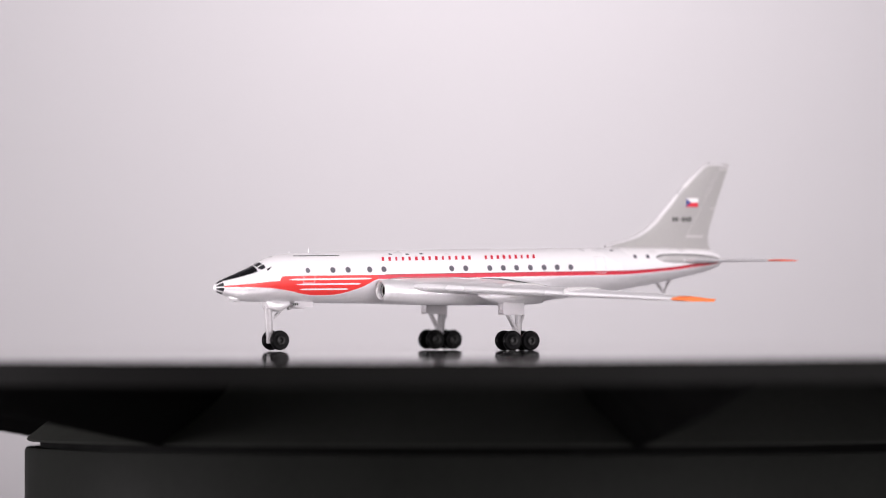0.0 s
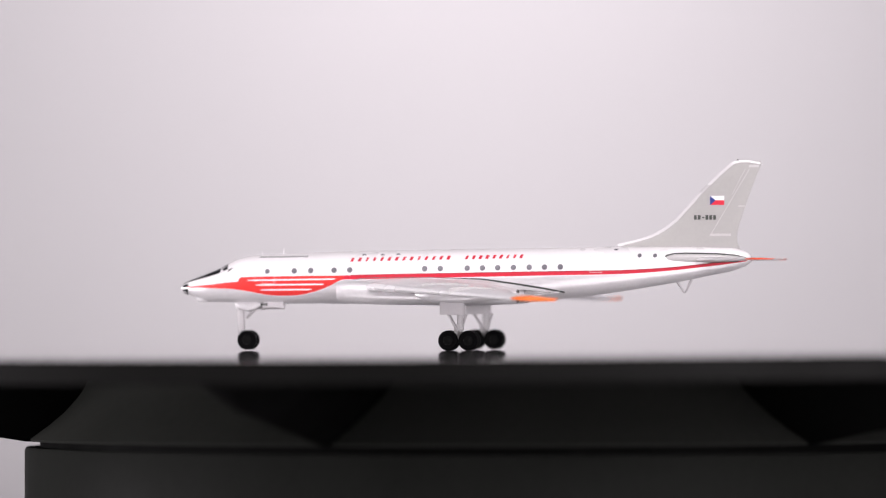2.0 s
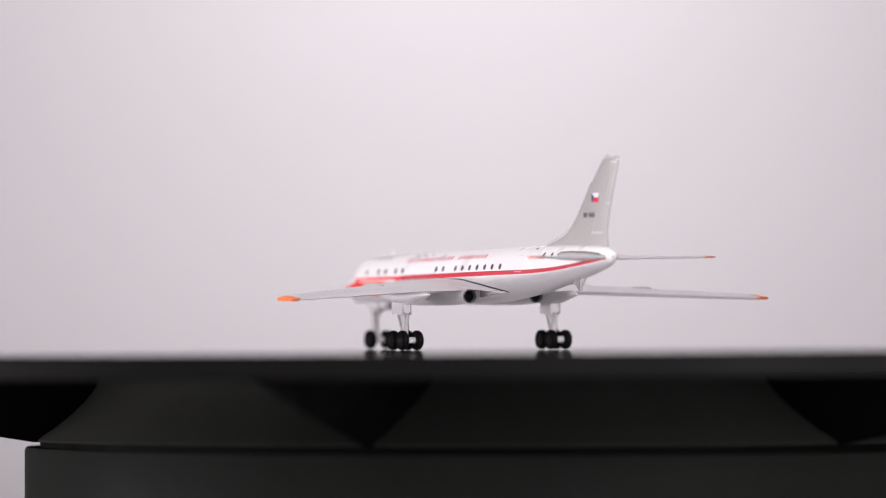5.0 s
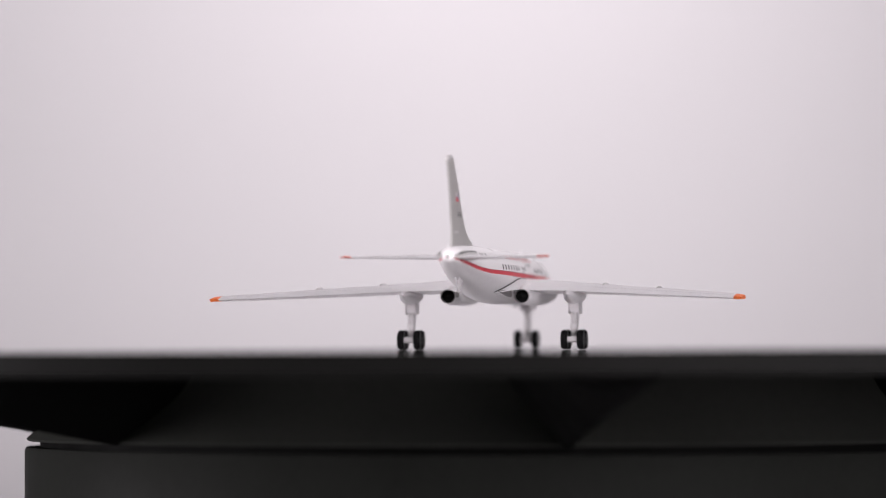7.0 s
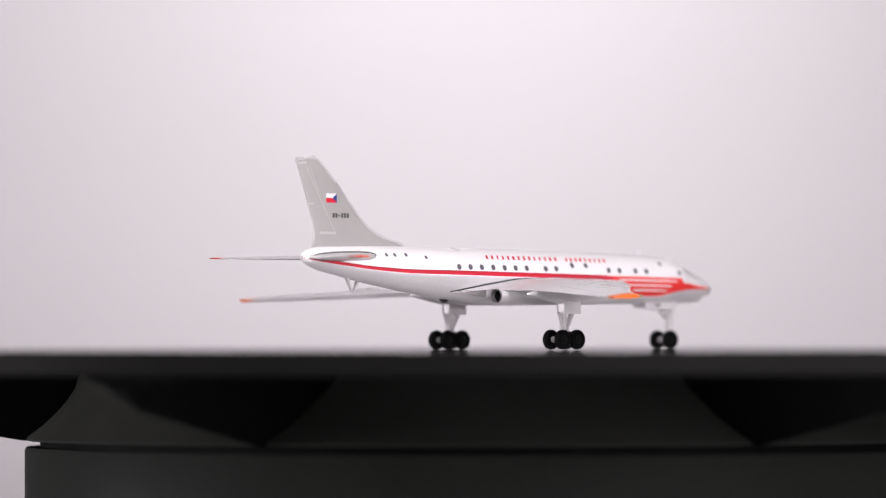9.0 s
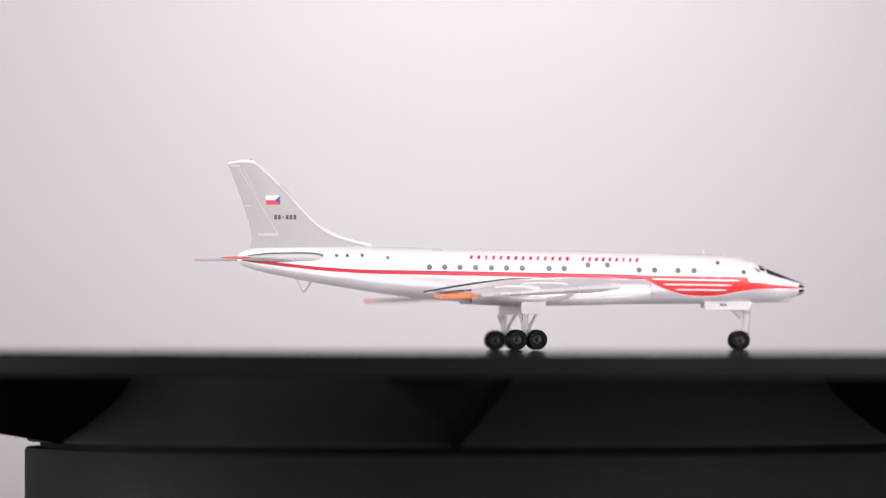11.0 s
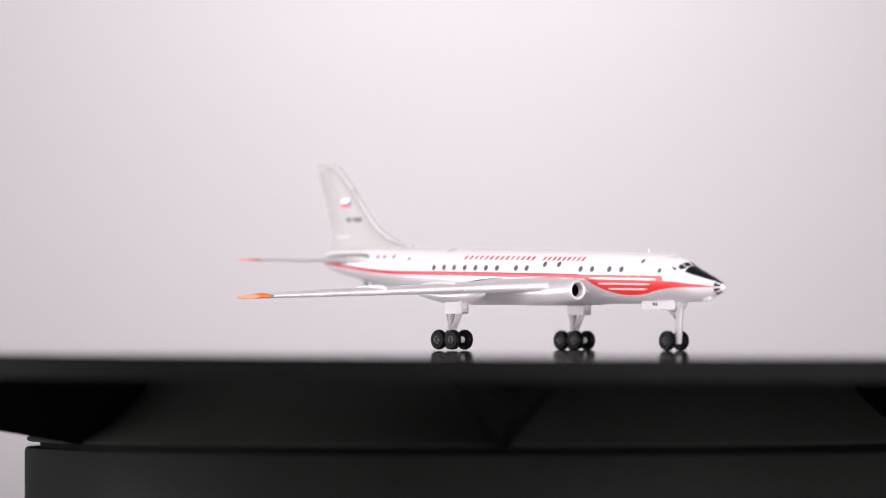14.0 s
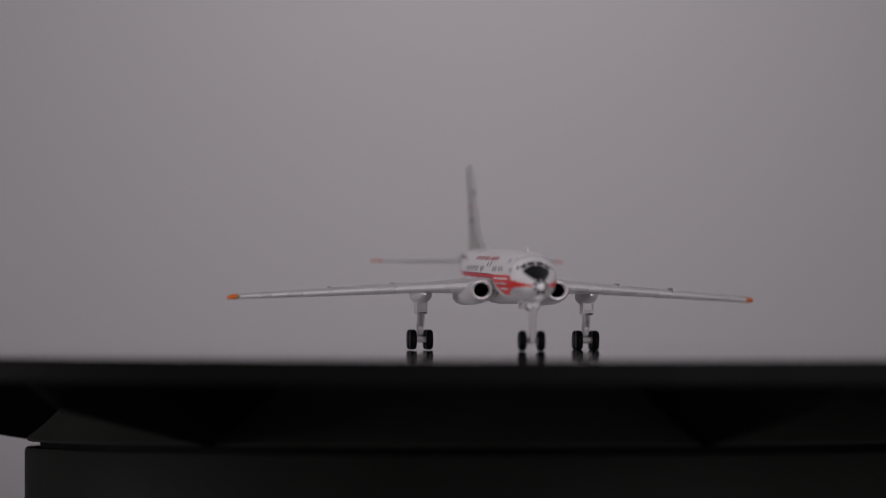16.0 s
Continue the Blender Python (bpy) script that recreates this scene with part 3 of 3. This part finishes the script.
def build_tail(plane):
    edge = [(1097, 434), (1125, 428), (1150, 420.5), (1166, 413.5), (1182, 404), (1200, 390), (1225, 363), (1250, 335.5), (1275, 311), (1296, 292.5), (1303, 288), (1313, 286.2), (1326, 286), (1340, 288.2), (1350.5, 290)]
    back = [(1350.5, 290), (1347, 300), (1335, 331), (1322, 367), (1314, 391), (1309, 408), (1307.5, 422), (1309, 432), (1313, 441)]
    # fin: rungs from the leading edge to the trailing edge at rising height
    fe = smooth_table([(620 - y, P - p) for p, y in edge[:12]])
    fb = smooth_table([(620 - y, P - p) for p, y in back[::-1]])
    rings = []
    for z in [174, 182, 186, 190, 195, 200, 206, 214, 224, 236, 250, 268, 286, 304, 318, 326, 330, 332.5, 334]:
        l = fe(z)
        t = fb(z)
        half = float(np.interp(z, [174, 240, 334], [5.6, 4.8, 3.8])) * (1 if z < 330 else 0.75 if z < 334 else 0.35)
        c = l - t
        pts = [(l - c * u, half * v) for u, v in ((0, 0), (0.015, 0.35), (0.06, 0.7), (0.2, 0.95), (0.45, 1), (0.7, 0.85), (0.9, 0.6), (1, 0.34))]
        rings.append([(x, y, z) for x, y in pts] + [(x, -y, z) for x, y in pts[:0:-1]])
    fin = part("tail_fin", loft(rings), GREY, plane, "tall grey swept tail fin", at=Matrix.Translation((0, -2.5 * U, 0)))
    # leading edge, its highlight painted as a paler strip
    cr = []
    for p, y in edge:
        cr.append([(P - p + dx, dy, 620 - y + dz) for dx, dy, dz in ((0.4, 3.5, -1.6), (1.2, 1.8, 1.2), (1.2, -1.8, 1.2), (0.4, -3.5, -1.6), (-1.8, -3.7, -3.2), (-1.8, 3.7, -3.2))])
    part("fin_edge", loft(cr), FINEDGE, fin, "fin leading edge, paler to hold its highlight")

    part("beacon", rod((-434, 0, 331), (-434, 0, 336.5), 1.7, 1.2), INK, fin, "small dark beacon")

    def on_fin(p, y, side, off=0.35):
        z = 620 - y
        l, t = fe(z), fb(z)
        half = float(np.interp(z, [174, 240, 334], [5.6, 4.8, 3.8]))
        u = (l - (P - p)) / (l - t)
        v = float(np.interp(u, (0, 0.015, 0.06, 0.2, 0.45, 0.7, 0.9, 1), (0, 0.35, 0.7, 0.95, 1, 0.85, 0.6, 0.34)))
        return (P - p, side * (half * v + off), z)

    def film(name, pts, side, mat, parent, label="", off=0.35):
        bm = bmesh.new()
        bm.faces.new([bm.verts.new(on_fin(p, y, side, off)) for p, y in pts])
        return part(name, bm, mat, parent, label, smooth=False)

    for s in (1, -1):
        x0, x1 = (1260.5, 1285.5) if s > 0 else (1258, 1283)
        film("flag_white", [(x0, 357), (x1, 355.5), (x1, 348), (x0, 348)], s, WHITE, fin, "small flag: white over red with a blue wedge")
        film("flag_red", [(x0, 364), (x1, 364), (x1, 355.8), (x0, 355.8)], s, RED, fin, off=0.4)
        film("flag_blue", [(x0, 364.2), (x0 + 10, 356), (x0, 347.8)], s, BLUE, fin, off=0.5)
        for k in range(6):
            xa = (1232 if s > 0 else 1229.5) + 6.8 * k
            if k == (2 if s > 0 else 3):
                film("mark_bar", [(xa + 0.8, 387), (xa + 4.6, 387), (xa + 4.6, 385), (xa + 0.8, 385)], s, INK, fin)
            else:
                film("mark_bar", [(xa, 390), (xa + 4.9, 390), (xa + 4.9, 382), (xa, 382)], s, INK, fin, "dark registration bar")
        # rudder hinge line, tab and balance lines, pale to paint in ridge glints
        for a, b, w, m in (((1330, 301), (1263, 414), 1.1, TRIM), ((1260, 416.5), (1297, 416.5), 4.2, TRIM), ((1311, 366), (1324, 366), 2.0, TRIM), ((1329, 295.5), (1347, 295.5), 4.2, TRIM), ((1323, 300), (1300, 345), 0.9, TRIM)):
            d = Vector((b[0] - a[0], b[1] - a[1])).normalized()
            nx, ny = -d.y * w / 2, d.x * w / 2
            film("rudder_line_glint", [(a[0] + nx, a[1] + ny), (b[0] + nx, b[1] + ny), (b[0] - nx, b[1] - ny), (a[0] - nx, a[1] - ny)], s, m, fin, off=0.45)
        # stabiliser, its root fairing
        rows = []
        for y, lead, trail, z, h in ((10, -345, -447, 159, 0.75), (30, -362, -453, 159.2, 0.7), (90, -406, -480, 159.6, 0.6), (160, -457, -508, 160.2, 0.6)):
            rows.append(foil(s * y, lead - s * 0.03 * y, trail - s * 0.03 * y, z, h))
        stab = part("stabiliser", loft(rows), SILVER, plane, "thin silver tailplane")
        tips = []
        for y, k in ((160, 1.0), (170, 0.99), (175, 0.94), (177, 0.84)):
            l, t = -457 - (y - 160) * 0.66, -508 - (y - 160) * 0.36
            m = (l + t) / 2
            m -= s * 0.03 * y
            l, t = l - s * 0.03 * y, t - s * 0.03 * y
            tips.append(foil(s * y, m + (l - m) * k, m + (t - m) * k, 160.2 + (y - 160) * 0.012, 0.6 * k, 0.0, BLUNT))
        part("stabiliser_tip", loft(tips), VERMILION, stab, "red-orange tailplane tip")
        st = [(-308, 162, 0.5, 1), (-313, 162.2, 3, 4.6), (-325, 162.5, 5.5, 7.2), (-350, 162.5, 7, 8), (-400, 162, 8, 7.6), (-430, 161.5, 7, 5.5), (-450, 161, 4, 3), (-460, 160.5, 1, 1)]
        rings = []
        for x, z, ry, rz in st:
            zc, h = section(x)
            yb = math.sqrt(max(0.5, h * h - (z - zc) ** 2))
            rings.append(ellipse_x(x, s * (yb - 2), z, ry, rz, 20))
        part("stabiliser_fairing", loft(rings), TRIM, stab, "silver root fairing of the tailplane")
        seam = []
        for x, z, ry, rz in st:
            zc, h = section(x)
            yb = math.sqrt(max(0.5, h * h - (z - zc) ** 2))
            seam.append(ellipse_x(x + (1.4 if x > -320 else 0), s * (yb - 2), z, ry * 0.6, rz + 1.7, 20))
        part("fairing_seam", loft(seam), INK, stab, "dark seam round the fairing")
    return fin


def build_airliner():
    plane = thing("model_airliner", "white and silver model jet airliner with a red side stripe", "model airplane")
    build_fuselage(plane)
    for s in (1, -1):
        build_wing(plane, s)
        build_nacelle(plane, s)
        build_main_gear(plane, s)
    build_nose_gear(plane)
    build_tail(plane)
    return plane


airliner = build_airliner()


# ---------------------------------------------------------------- everything turns at one even speed
def degrees_at(t):
    return math.degrees(3.63715 - 0.318179 * t)


def motions():
    steps = [0.25 * i for i in range(65)]
    lean = pose(0, 0, 0, 0, -0.15, 0)
    walk(platter, [(t, lean @ pose(0, 0, 0, 0, 0, degrees_at(t))) for t in steps])
    seat = pose(1.1 * U, 9.6 * U, 0.35 * U, -0.3, 0, 0)
    walk(airliner, [(t, pose(0, 0, 0, 0, 0, degrees_at(t)) @ seat) for t in steps])


motions()
